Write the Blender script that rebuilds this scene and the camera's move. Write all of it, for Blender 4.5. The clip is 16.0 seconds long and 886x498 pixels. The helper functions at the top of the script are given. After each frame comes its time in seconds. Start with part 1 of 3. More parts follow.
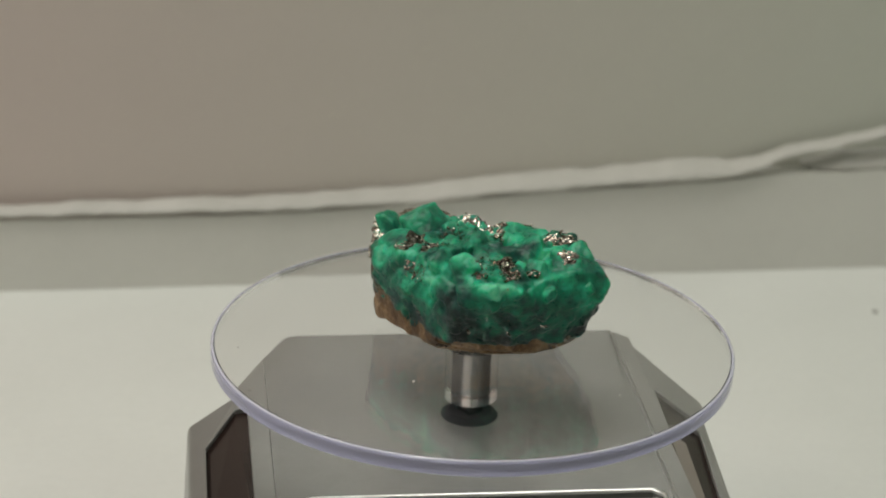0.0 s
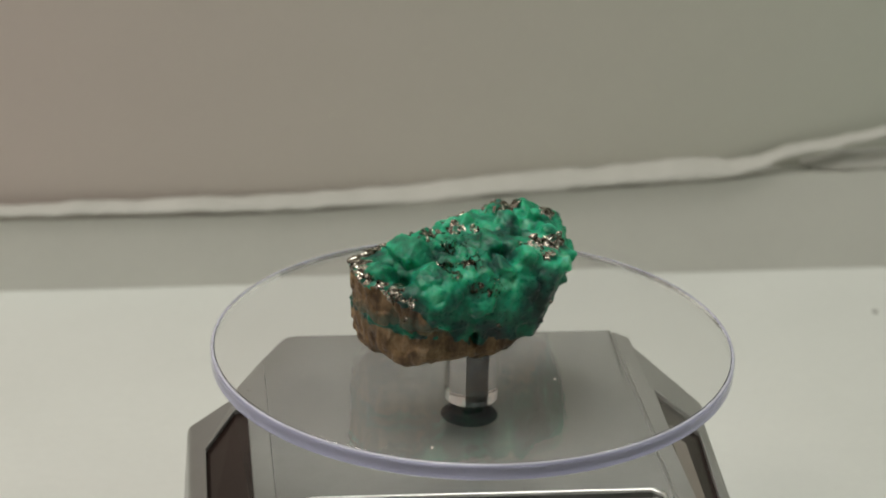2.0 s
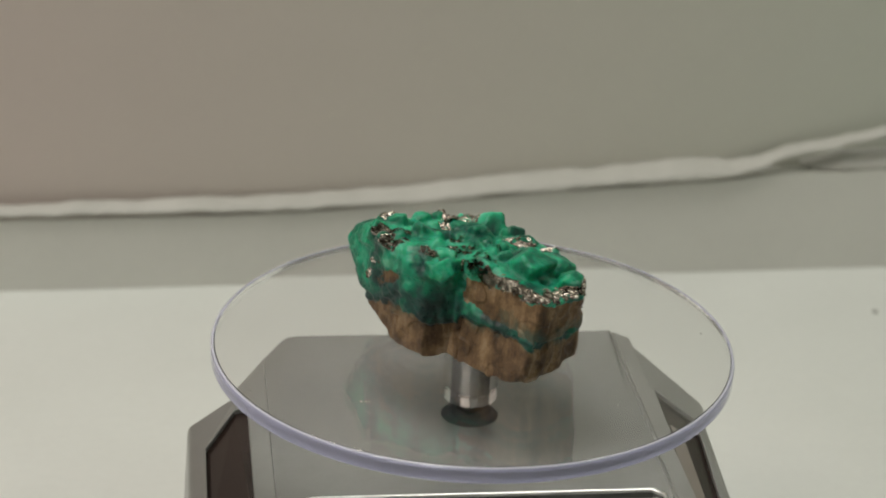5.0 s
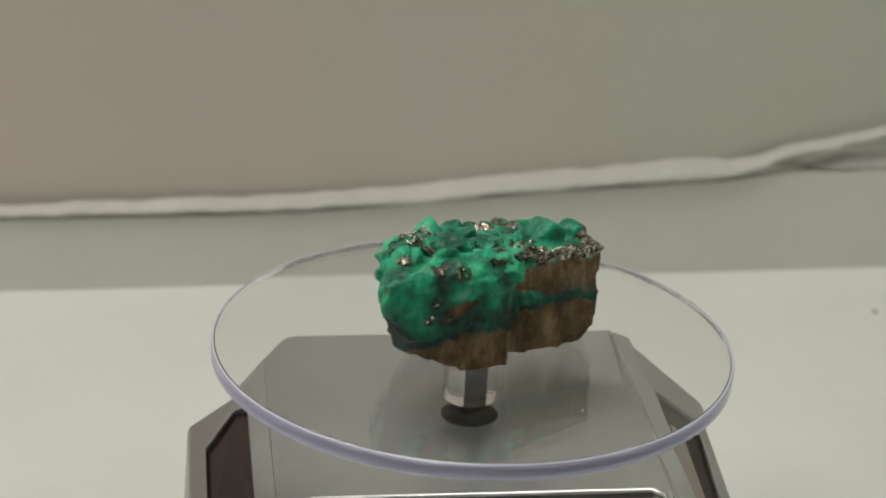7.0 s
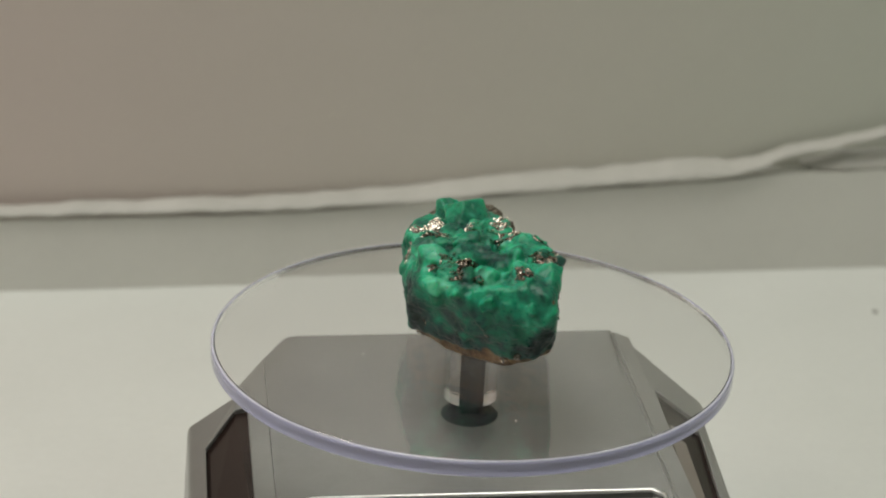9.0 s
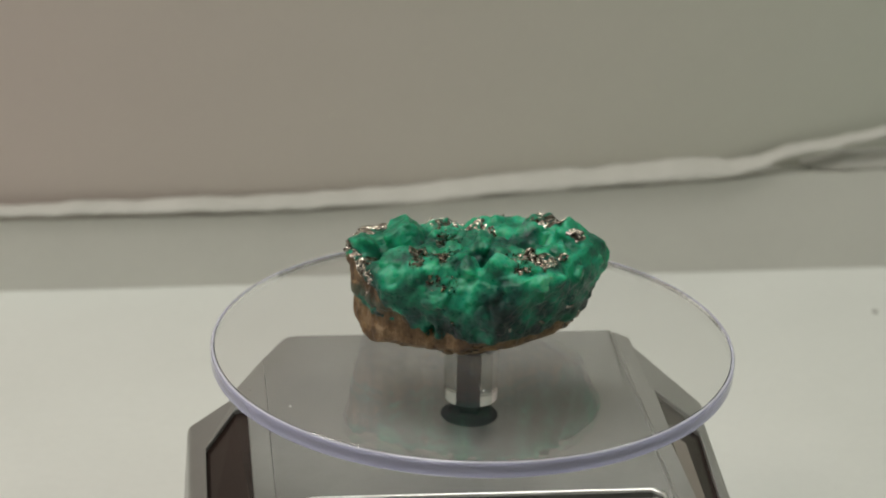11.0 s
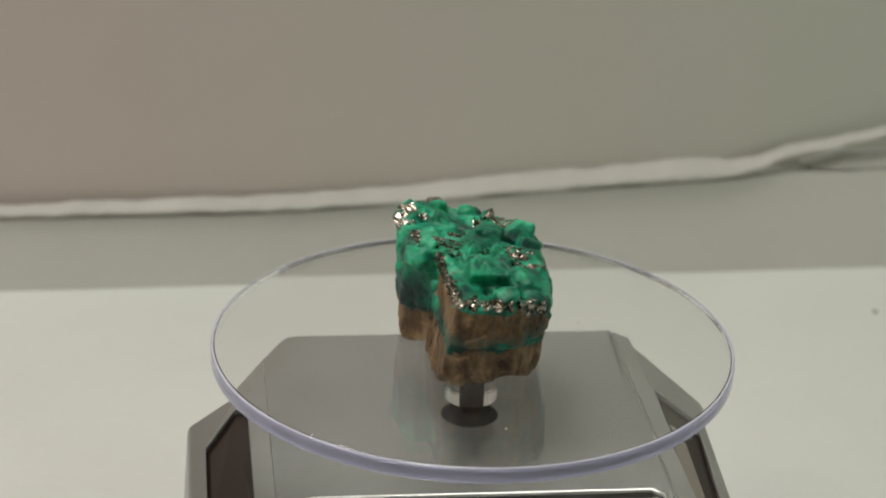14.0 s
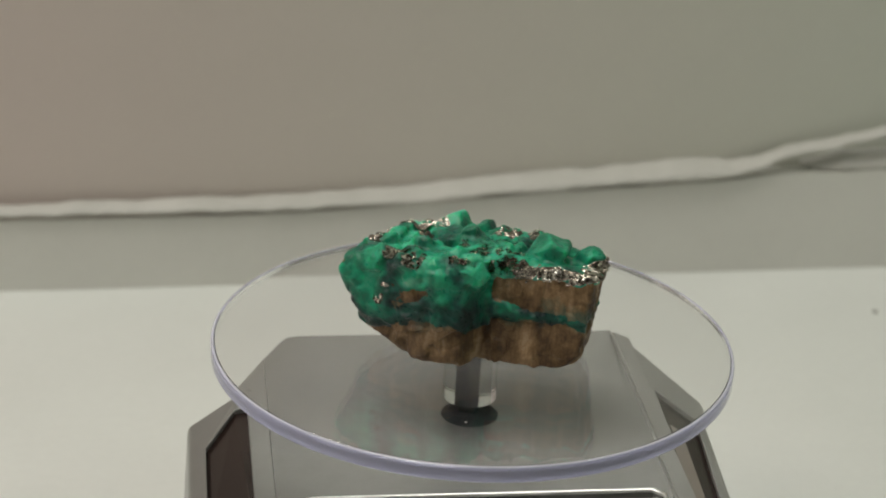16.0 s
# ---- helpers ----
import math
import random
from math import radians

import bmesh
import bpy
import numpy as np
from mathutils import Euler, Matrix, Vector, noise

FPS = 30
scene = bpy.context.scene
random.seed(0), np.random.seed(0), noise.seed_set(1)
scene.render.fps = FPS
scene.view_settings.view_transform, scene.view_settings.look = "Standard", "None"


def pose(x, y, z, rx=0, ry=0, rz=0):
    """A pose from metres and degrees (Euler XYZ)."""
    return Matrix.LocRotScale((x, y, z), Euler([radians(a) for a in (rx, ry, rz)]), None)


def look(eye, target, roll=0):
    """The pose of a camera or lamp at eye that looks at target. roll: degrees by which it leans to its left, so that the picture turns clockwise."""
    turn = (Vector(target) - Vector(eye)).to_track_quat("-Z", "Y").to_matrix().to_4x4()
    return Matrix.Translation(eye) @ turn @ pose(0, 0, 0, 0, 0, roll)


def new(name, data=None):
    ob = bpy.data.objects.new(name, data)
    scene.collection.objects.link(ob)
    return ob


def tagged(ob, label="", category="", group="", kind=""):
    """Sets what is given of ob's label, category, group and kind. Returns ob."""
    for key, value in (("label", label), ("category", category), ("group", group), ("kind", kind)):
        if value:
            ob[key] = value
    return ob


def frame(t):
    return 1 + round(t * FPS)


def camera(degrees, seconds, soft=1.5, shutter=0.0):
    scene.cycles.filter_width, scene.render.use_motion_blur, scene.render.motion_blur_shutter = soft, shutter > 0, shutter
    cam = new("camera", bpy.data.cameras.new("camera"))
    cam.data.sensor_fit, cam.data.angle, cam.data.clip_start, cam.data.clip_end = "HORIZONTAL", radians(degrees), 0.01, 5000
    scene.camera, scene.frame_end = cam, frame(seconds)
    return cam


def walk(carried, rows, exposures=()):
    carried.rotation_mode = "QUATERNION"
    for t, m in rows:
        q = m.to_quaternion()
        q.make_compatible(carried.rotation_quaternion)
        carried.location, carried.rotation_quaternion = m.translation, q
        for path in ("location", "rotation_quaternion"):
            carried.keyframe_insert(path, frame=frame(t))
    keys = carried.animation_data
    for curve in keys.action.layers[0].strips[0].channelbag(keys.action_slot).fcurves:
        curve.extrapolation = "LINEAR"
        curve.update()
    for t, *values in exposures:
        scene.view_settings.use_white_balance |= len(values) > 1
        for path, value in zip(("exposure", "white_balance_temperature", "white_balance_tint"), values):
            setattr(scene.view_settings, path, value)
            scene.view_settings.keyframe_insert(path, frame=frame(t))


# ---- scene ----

# ---------------------------------------------------------------- camera and its walk
YAW = 8.6            # turn of the stand on the table, degrees
DISC_Z = 0.058       # middle of the acrylic plate above the table
PERIOD = 10.05       # seconds for one turn of the plate
EYE = (0.0, -0.4202, 0.2588)
cam = camera(22.73, 16.0, soft=2.0)
cam.data.dof.use_dof = True
cam.data.dof.focus_distance = 0.452
cam.data.dof.aperture_fstop = 20.0
CAM_POSE = (Matrix.Translation(EYE) @ Matrix.Rotation(radians(0.954), 4, "Z")
            @ Matrix.Rotation(radians(90 - 23.04), 4, "X") @ Matrix.Rotation(radians(2.24), 4, "Z"))
walk(cam, [(0.0, CAM_POSE), (16.0, CAM_POSE)], exposures=[(0.0, 0.0), (16.0, 0.0)])

# ---------------------------------------------------------------- world and lamps
world = bpy.data.worlds.new("room_air")
scene.world = world
world.use_nodes = True
world.node_tree.nodes["Background"].inputs[0].default_value = (0.9, 0.95, 1.0, 1)
world.node_tree.nodes["Background"].inputs[1].default_value = 0.02


def area_lamp(name, eye, target, sx, sy, watts, colour):
    data = bpy.data.lights.new(name, "AREA")
    data.shape, data.size, data.size_y, data.energy, data.color = "RECTANGLE", sx, sy, watts, colour
    ob = new(name, data)
    ob.matrix_world = look(eye, target)
    return ob


LAMP_L, LAMP_R, LAMP_T = 1.8, 0.66, 9.2
area_lamp("lamp_warm", (-0.55, -0.25, 0.62), (0, 0.0, 0.05), 0.32, 0.22, LAMP_L, (1.0, 0.94, 0.86))
area_lamp("lamp_cool", (0.60, -0.20, 0.62), (0, 0.0, 0.05), 0.30, 0.20, LAMP_R, (0.90, 1.0, 0.84))
area_lamp("lamp_ceiling", (-0.26, -0.16, 1.48), (0, 0.0, 0.0), 0.6, 0.4, LAMP_T, (1.0, 0.995, 0.925))

# ---------------------------------------------------------------- materials


def material(name):
    m = bpy.data.materials.new(name)
    m.use_nodes = True
    return m, m.node_tree.nodes, m.node_tree.links, m.node_tree.nodes["Principled BSDF"]


def ramp(nodes, stops):
    r = nodes.new("ShaderNodeValToRGB")
    while len(r.color_ramp.elements) < len(stops):
        r.color_ramp.elements.new(0.5)
    for e, (p, c) in zip(r.color_ramp.elements, stops):
        e.position, e.color = p, (*c, 1)
    return r


def noise_tex(nodes, links, coord, scale, detail=5, rough=0.55, stretch=None):
    n = nodes.new("ShaderNodeTexNoise")
    n.inputs["Scale"].default_value, n.inputs["Detail"].default_value, n.inputs["Roughness"].default_value = scale, detail, rough
    if stretch:
        mp = nodes.new("ShaderNodeMapping")
        mp.inputs["Scale"].default_value = stretch
        links.new(coord, mp.inputs["Vector"])
        coord = mp.outputs[0]
    links.new(coord, n.inputs["Vector"])
    return n


def add_bump(nodes, links, bsdf, height, strength, distance):
    b = nodes.new("ShaderNodeBump")
    b.inputs["Strength"].default_value, b.inputs["Distance"].default_value = strength, distance
    links.new(height, b.inputs["Height"])
    links.new(b.outputs[0], bsdf.inputs["Normal"])


def surface(name, stops, scale, rough=(0.5, 0.7), bump=0.2, dist=0.0005, metallic=0.0, fine=8.0, stretch=None, detail=6):
    """A material whose colour wanders between the stops, with finer grain in the bump and the gloss."""
    m, nd, ln, b = material(name)
    co = nd.new("ShaderNodeTexCoord").outputs["Object"]
    n1 = noise_tex(nd, ln, co, scale, detail, 0.6, stretch)
    n2 = noise_tex(nd, ln, co, scale * fine, 4, 0.6, stretch)
    r = ramp(nd, stops)
    mx = nd.new("ShaderNodeMath")
    mx.operation = "MULTIPLY_ADD"
    mx.inputs[1].default_value = 0.3
    sub = nd.new("ShaderNodeMath")
    sub.operation = "SUBTRACT"
    sub.inputs[1].default_value = 0.15
    ln.new(n2.outputs[0], mx.inputs[0])
    ln.new(n1.outputs[0], mx.inputs[2])
    ln.new(mx.outputs[0], sub.inputs[0])
    ln.new(sub.outputs[0], r.inputs[0])
    ln.new(r.outputs[0], b.inputs["Base Color"])
    mr = nd.new("ShaderNodeMapRange")
    mr.inputs["To Min"].default_value, mr.inputs["To Max"].default_value = rough
    ln.new(n2.outputs[0], mr.inputs["Value"])
    ln.new(mr.outputs[0], b.inputs["Roughness"])
    b.inputs["Metallic"].default_value = metallic
    if bump > 0:
        add_bump(nd, ln, b, n2.outputs[0], bump, dist)
    return m


TABLE = surface("white_table_paint", [(0.35, (0.70, 0.71, 0.675)), (0.65, (0.75, 0.76, 0.725))], 9, (0.45, 0.6), 0.08, 0.0004, fine=40)
WALL_UP = surface("wall_upper_paint", [(0.3, (0.66, 0.62, 0.565)), (0.7, (0.70, 0.66, 0.60))], 6, (0.7, 0.85), 0.12, 0.0006, fine=60)


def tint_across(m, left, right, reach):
    """Multiplies a left-to-right tint into the colour, imitating mixed coloured light on the wall."""
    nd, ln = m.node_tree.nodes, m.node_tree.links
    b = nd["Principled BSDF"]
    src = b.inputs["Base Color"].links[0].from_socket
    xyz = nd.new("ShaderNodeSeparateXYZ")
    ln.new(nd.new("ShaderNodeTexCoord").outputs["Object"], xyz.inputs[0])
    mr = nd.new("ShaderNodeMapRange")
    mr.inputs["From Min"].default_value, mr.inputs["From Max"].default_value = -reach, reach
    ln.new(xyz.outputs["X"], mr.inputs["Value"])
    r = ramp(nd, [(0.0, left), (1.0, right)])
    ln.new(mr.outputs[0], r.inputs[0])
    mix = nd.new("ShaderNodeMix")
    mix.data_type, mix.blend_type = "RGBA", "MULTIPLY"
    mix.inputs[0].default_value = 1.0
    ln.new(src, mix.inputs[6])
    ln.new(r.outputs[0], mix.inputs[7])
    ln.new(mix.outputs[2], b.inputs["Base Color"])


# pinkish to greenish light along the wall, put into its base colour
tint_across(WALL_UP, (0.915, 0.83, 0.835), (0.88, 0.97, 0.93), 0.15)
WALL_LOW = surface("wall_lower_paint", [(0.3, (0.68, 0.67, 0.625)), (0.7, (0.74, 0.73, 0.68))], 14, (0.6, 0.8), 0.12, 0.0006, fine=30)
BEAD = surface("caulk_white", [(0.3, (0.50, 0.49, 0.45)), (0.7, (0.57, 0.555, 0.515))], 60, (0.5, 0.7), 0.3, 0.0008, fine=6)
GREY = surface("grey_grit", [(0.3, (0.26, 0.25, 0.23)), (0.7, (0.36, 0.35, 0.32))], 900, (0.7, 0.9), 0.3, 0.0003)
ROOM = surface("room_paint", [(0.3, (0.26, 0.25, 0.235)), (0.7, (0.30, 0.29, 0.27))], 3, (0.8, 0.9), 0.1, 0.001)
SILVER = surface("brushed_silver_plastic", [(0.3, (0.265, 0.265, 0.25)), (0.7, (0.295, 0.295, 0.28))], 90, (0.25, 0.34), 0.0, 0.0001, metallic=0.56, fine=10)
SILVER_TOP = surface("satin_silver_plate", [(0.3, (0.262, 0.264, 0.253)), (0.7, (0.292, 0.294, 0.283))], 70, (0.20, 0.225), 0.0, 0.0001, metallic=0.6, fine=12)
CHROME = surface("polished_trim", [(0.3, (0.55, 0.55, 0.53)), (0.7, (0.62, 0.62, 0.60))], 200, (0.34, 0.38), 0.0, 0.0001, metallic=1.0)
SOLAR = surface("solar_cell_brown", [(0.3, (0.010, 0.005, 0.004)), (0.7, (0.017, 0.009, 0.007))], 60, (0.2, 0.3), 0.01, 0.0001)
TAUPE = surface("taupe_strip", [(0.3, (0.135, 0.115, 0.10)), (0.7, (0.155, 0.135, 0.115))], 80, (0.3, 0.4), 0.0, 0.0001)
BLACK = surface("black_rubber", [(0.3, (0.006, 0.0065, 0.008)), (0.7, (0.010, 0.011, 0.013))], 300, (0.75, 0.9), 0.1, 0.0001)
STEEL = surface("polished_steel_shaft", [(0.3, (0.16, 0.16, 0.17)), (0.7, (0.22, 0.22, 0.23))], 200, (0.2, 0.3), 0.02, 0.0001, metallic=1.0)
PYRITE = surface("pyrite_metal", [(0.36, (0.080, 0.068, 0.052)), (0.50, (0.29, 0.262, 0.215)), (0.64, (0.82, 0.79, 0.71))], 1100, (0.06, 0.28), 0.12, 0.0003, metallic=1.0, fine=5)


def make_acrylic():
    m, nd, ln, b = material("clear_acrylic")
    b.inputs["Base Color"].default_value = (0.985, 0.985, 0.99, 1)
    b.inputs["Transmission Weight"].default_value = 1.0
    b.inputs["Roughness"].default_value = 0.0
    b.inputs["IOR"].default_value = 1.49
    return m


def make_rim(name, colour, clear):
    m, nd, ln, b = material(name)
    b.inputs["Base Color"].default_value = colour
    b.inputs["Transmission Weight"].default_value = clear
    b.inputs["Roughness"].default_value = 0.07
    b.inputs["IOR"].default_value = 1.49
    return m


def make_emerald(name, stops, cloud, vary):
    m, nd, ln, b = material(name)
    co = nd.new("ShaderNodeTexCoord").outputs["Object"]
    n1 = noise_tex(nd, ln, co, 125, 7, 0.66)
    n2 = noise_tex(nd, ln, co, 1000, 5, 0.62)
    # each crystal a little paler or deeper than the next
    cell = nd.new("ShaderNodeTexVoronoi")
    cell.feature = "SMOOTH_F1"
    cell.inputs["Scale"].default_value, cell.inputs["Smoothness"].default_value = 210, 0.6
    ln.new(co, cell.inputs["Vector"])
    grey = nd.new("ShaderNodeSeparateColor")
    ln.new(cell.outputs["Color"], grey.inputs[0])
    shift = nd.new("ShaderNodeMath")
    shift.operation = "MULTIPLY_ADD"
    shift.inputs[1].default_value = vary
    ln.new(grey.outputs[0], shift.inputs[0])
    ln.new(n1.outputs[0], shift.inputs[2])
    # the green gets darker towards the bottom, with the change broken up by noise
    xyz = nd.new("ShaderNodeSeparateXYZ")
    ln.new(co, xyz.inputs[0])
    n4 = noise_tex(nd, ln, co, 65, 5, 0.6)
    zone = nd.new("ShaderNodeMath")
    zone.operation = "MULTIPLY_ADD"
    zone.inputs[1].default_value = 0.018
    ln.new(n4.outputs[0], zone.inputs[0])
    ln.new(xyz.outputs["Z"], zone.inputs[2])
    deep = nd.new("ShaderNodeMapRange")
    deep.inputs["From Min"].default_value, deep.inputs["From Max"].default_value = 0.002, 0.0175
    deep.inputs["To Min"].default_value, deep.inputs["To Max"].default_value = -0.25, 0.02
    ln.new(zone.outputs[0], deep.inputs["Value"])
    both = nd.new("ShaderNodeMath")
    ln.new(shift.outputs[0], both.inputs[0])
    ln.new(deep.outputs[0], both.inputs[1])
    r = ramp(nd, stops)
    ln.new(both.outputs[0], r.inputs[0])
    n3 = noise_tex(nd, ln, co, 210, 7, 0.66)
    r3 = ramp(nd, [(0.55, (0, 0, 0)), (0.68, (cloud, cloud, cloud))])
    ln.new(n3.outputs[0], r3.inputs[0])
    mix = nd.new("ShaderNodeMix")
    mix.data_type = "RGBA"
    ln.new(r3.outputs[0], mix.inputs[0])
    ln.new(r.outputs[0], mix.inputs[6])
    mix.inputs[7].default_value = (0.022, 0.046, 0.034, 1)
    ln.new(mix.outputs[2], b.inputs["Base Color"])
    mr = nd.new("ShaderNodeMapRange")
    mr.inputs["From Min"].default_value, mr.inputs["From Max"].default_value = 0.3, 0.7
    mr.inputs["To Min"].default_value, mr.inputs["To Max"].default_value = 0.2, 0.6
    ln.new(n2.outputs[0], mr.inputs["Value"])
    ln.new(mr.outputs[0], b.inputs["Roughness"])
    b.inputs["Subsurface Weight"].default_value = 0.92
    b.inputs["Subsurface Radius"].default_value = (0.15, 1.0, 0.6)
    b.inputs["Subsurface Scale"].default_value = 0.003
    b.inputs["IOR"].default_value = 1.48
    add_bump(nd, ln, b, n2.outputs[0], 0.4, 0.0004)
    return m


def make_matrix():
    m, nd, ln, b = material("brown_host_rock")
    co = nd.new("ShaderNodeTexCoord").outputs["Object"]
    n1 = noise_tex(nd, ln, co, 135, 9, 0.74)
    n2 = noise_tex(nd, ln, co, 1100, 5, 0.65)
    streak = noise_tex(nd, ln, co, 260, 6, 0.65, (1.0, 1.0, 0.22))
    blend = nd.new("ShaderNodeMath")
    blend.operation = "MULTIPLY_ADD"
    blend.inputs[1].default_value = 0.55
    half = nd.new("ShaderNodeMath")
    half.operation = "MULTIPLY"
    half.inputs[1].default_value = 0.45
    ln.new(n1.outputs[0], blend.inputs[0])
    ln.new(streak.outputs[0], half.inputs[0])
    ln.new(half.outputs[0], blend.inputs[2])
    r = ramp(nd, [(0.36, (0.026, 0.014, 0.007)), (0.44, (0.074, 0.039, 0.015)), (0.50, (0.160, 0.092, 0.038)), (0.55, (0.262, 0.162, 0.074)), (0.64, (0.43, 0.31, 0.19))])
    ln.new(blend.outputs[0], r.inputs[0])
    # green stain soaked into the rock beside the vein, in blots
    xyz = nd.new("ShaderNodeSeparateXYZ")
    ln.new(co, xyz.inputs[0])
    away = nd.new("ShaderNodeMath")
    away.operation = "ADD"
    away.inputs[1].default_value = 0.0012
    ln.new(xyz.outputs["Z"], away.inputs[0])
    size = nd.new("ShaderNodeMath")
    size.operation = "ABSOLUTE"
    ln.new(away.outputs[0], size.inputs[0])
    band = nd.new("ShaderNodeMapRange")
    band.inputs["From Min"].default_value, band.inputs["From Max"].default_value = 0.0, 0.005
    band.inputs["To Min"].default_value, band.inputs["To Max"].default_value = 0.18, -0.12
    ln.new(size.outputs[0], band.inputs["Value"])
    blot = noise_tex(nd, ln, co, 150, 7, 0.68)
    soak = nd.new("ShaderNodeMath")
    ln.new(blot.outputs[0], soak.inputs[0])
    ln.new(band.outputs[0], soak.inputs[1])
    depth = ramp(nd, [(0.54, (0, 0, 0)), (0.70, (0.7, 0.7, 0.7))])
    ln.new(soak.outputs[0], depth.inputs[0])
    stain = nd.new("ShaderNodeMix")
    stain.data_type = "RGBA"
    ln.new(depth.outputs[0], stain.inputs[0])
    ln.new(r.outputs[0], stain.inputs[6])
    stain.inputs[7].default_value = (0.035, 0.095, 0.070, 1)
    ln.new(stain.outputs[2], b.inputs["Base Color"])
    mr = nd.new("ShaderNodeMapRange")
    mr.inputs["To Min"].default_value, mr.inputs["To Max"].default_value = 0.3, 0.75
    ln.new(n2.outputs[0], mr.inputs["Value"])
    ln.new(mr.outputs[0], b.inputs["Roughness"])
    add_bump(nd, ln, b, n2.outputs[0], 0.4, 0.0006)
    return m


ACRYLIC, RIM, MATRIX = make_acrylic(), make_rim("lavender_acrylic_edge", (0.57, 0.57, 0.72, 1), 0.66), make_matrix()
FROST = make_rim("frosted_acrylic_bevel", (0.88, 0.88, 0.90, 1), 0.6)
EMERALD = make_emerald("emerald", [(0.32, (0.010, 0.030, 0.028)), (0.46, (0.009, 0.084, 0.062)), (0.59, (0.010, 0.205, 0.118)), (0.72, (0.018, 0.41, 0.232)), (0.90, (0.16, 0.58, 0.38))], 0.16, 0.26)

# ---------------------------------------------------------------- mesh helpers


def part(name, bm, mat, parent=None, label="", smooth=False):
    me = bpy.data.meshes.new(name)
    bm.normal_update()
    bm.to_mesh(me)
    bm.free()
    me.materials.append(mat)
    if smooth:
        me.polygons.foreach_set("use_smooth", [True] * len(me.polygons))
    ob = new(name, me)
    if parent:
        ob.parent = parent
    return tagged(ob, label)


def empty(name, m=None):
    ob = new(name)
    ob.empty_display_size = 0.01
    if m is not None:
        ob.matrix_world = m
    return ob


def bevel(ob, width, segments=3, angle=25, smooth=True):
    b = ob.modifiers.new("bevel", "BEVEL")
    b.width, b.segments, b.limit_method, b.angle_limit = width, segments, "ANGLE", radians(angle)
    if not smooth:
        return ob
    ob.data.polygons.foreach_set("use_smooth", [True] * len(ob.data.polygons))
    w = ob.modifiers.new("normals", "WEIGHTED_NORMAL")
    w.keep_sharp = True
    return ob


def box(x0, x1, y0, y1, z0, z1):
    bm = bmesh.new()
    bmesh.ops.create_cube(bm, size=1)
    for v in bm.verts:
        v.co = Vector((x0 if v.co.x < 0 else x1, y0 if v.co.y < 0 else y1, z0 if v.co.z < 0 else z1))
    return bm


def lathe(profile, segments=96, closed=False):
    """A surface of revolution about z from (radius, z) pairs."""
    bm = bmesh.new()
    rings = []
    for r, z in profile:
        if r < 1e-7:
            rings.append([bm.verts.new((0, 0, z))])
        else:
            rings.append([bm.verts.new((r * math.cos(2 * math.pi * k / segments), r * math.sin(2 * math.pi * k / segments), z)) for k in range(segments)])
    pairs = list(zip(rings[:-1], rings[1:])) + ([(rings[-1], rings[0])] if closed else [])
    for a, b in pairs:
        for k in range(segments):
            j = (k + 1) % segments
            loop = [a[k % len(a)], a[j % len(a)], b[j % len(b)], b[k % len(b)]]
            seen = []
            for v in loop:
                if v not in seen:
                    seen.append(v)
            if len(seen) > 2:
                bm.faces.new(seen)
    bmesh.ops.recalc_face_normals(bm, faces=bm.faces)
    return bm


def facing(bm, index, way):
    """Turns all faces over unless the face of that index looks along way."""
    bm.faces.ensure_lookup_table()
    bm.normal_update()
    if bm.faces[index].normal.dot(Vector(way)) < 0:
        bmesh.ops.reverse_faces(bm, faces=bm.faces)
    return bm


# ---------------------------------------------------------------- the room, the table and the wall
WALL_YAW = radians(10.4)
ROOM_M = Matrix.Translation((0, 0.1685, 0)) @ Matrix.Rotation(WALL_YAW, 4, "Z")


def build_setting():
    def wall(name, dims, mat, label):
        ob = part(name, box(*dims), mat, None, label)
        ob.matrix_world = ROOM_M
        return tagged(ob, "", "", "", "structure")
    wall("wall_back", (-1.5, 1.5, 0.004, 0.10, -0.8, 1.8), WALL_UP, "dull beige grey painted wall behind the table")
    wall("wall_left", (-1.6, -1.5, -2.2, 0.10, -0.8, 1.8), ROOM, "plain painted room wall")
    wall("wall_right", (1.5, 1.6, -2.2, 0.10, -0.8, 1.8), ROOM, "plain painted room wall")
    wall("wall_front", (-1.6, 1.6, -2.3, -2.2, -0.8, 1.8), ROOM, "plain painted room wall behind the camera")
    wall("floor", (-1.6, 1.6, -2.3, 0.10, -0.86, -0.8), ROOM, "plain room floor")
    wall("ceiling", (-1.6, 1.6, -2.3, 0.10, 1.8, 1.86), ROOM, "plain painted ceiling")
    # lower strip of the wall, standing slightly proud
    bm = bmesh.new()
    tops = [(-1.5, 0.0208), (-0.135, 0.0216), (-0.073, 0.0215), (-0.041, 0.0223), (0.0245, 0.0266), (0.0746, 0.0290), (0.09, 0.0308), (0.105, 0.0306), (0.12, 0.0312), (1.5, 0.032)]
    rows = [[bm.verts.new((x, y, zz)) for x, zt in tops for zz in ((0.0, zt)[up],)] for up, y in ((0, 0.004), (0, -0.001), (1, -0.001), (1, 0.004))]
    for a, b in zip(rows, rows[1:] + rows[:1]):
        for k in range(len(tops) - 1):
            bm.faces.new((a[k], a[k + 1], b[k + 1], b[k]))
    bm.faces.new([r[0] for r in rows])
    bm.faces.new([r[-1] for r in rows])
    bmesh.ops.recalc_face_normals(bm, faces=bm.faces)
    ob = part("baseboard", bm, WALL_LOW, None, "low grey painted strip along the foot of the wall")
    ob.matrix_world = ROOM_M
    tagged(ob, "", "", "", "structure")


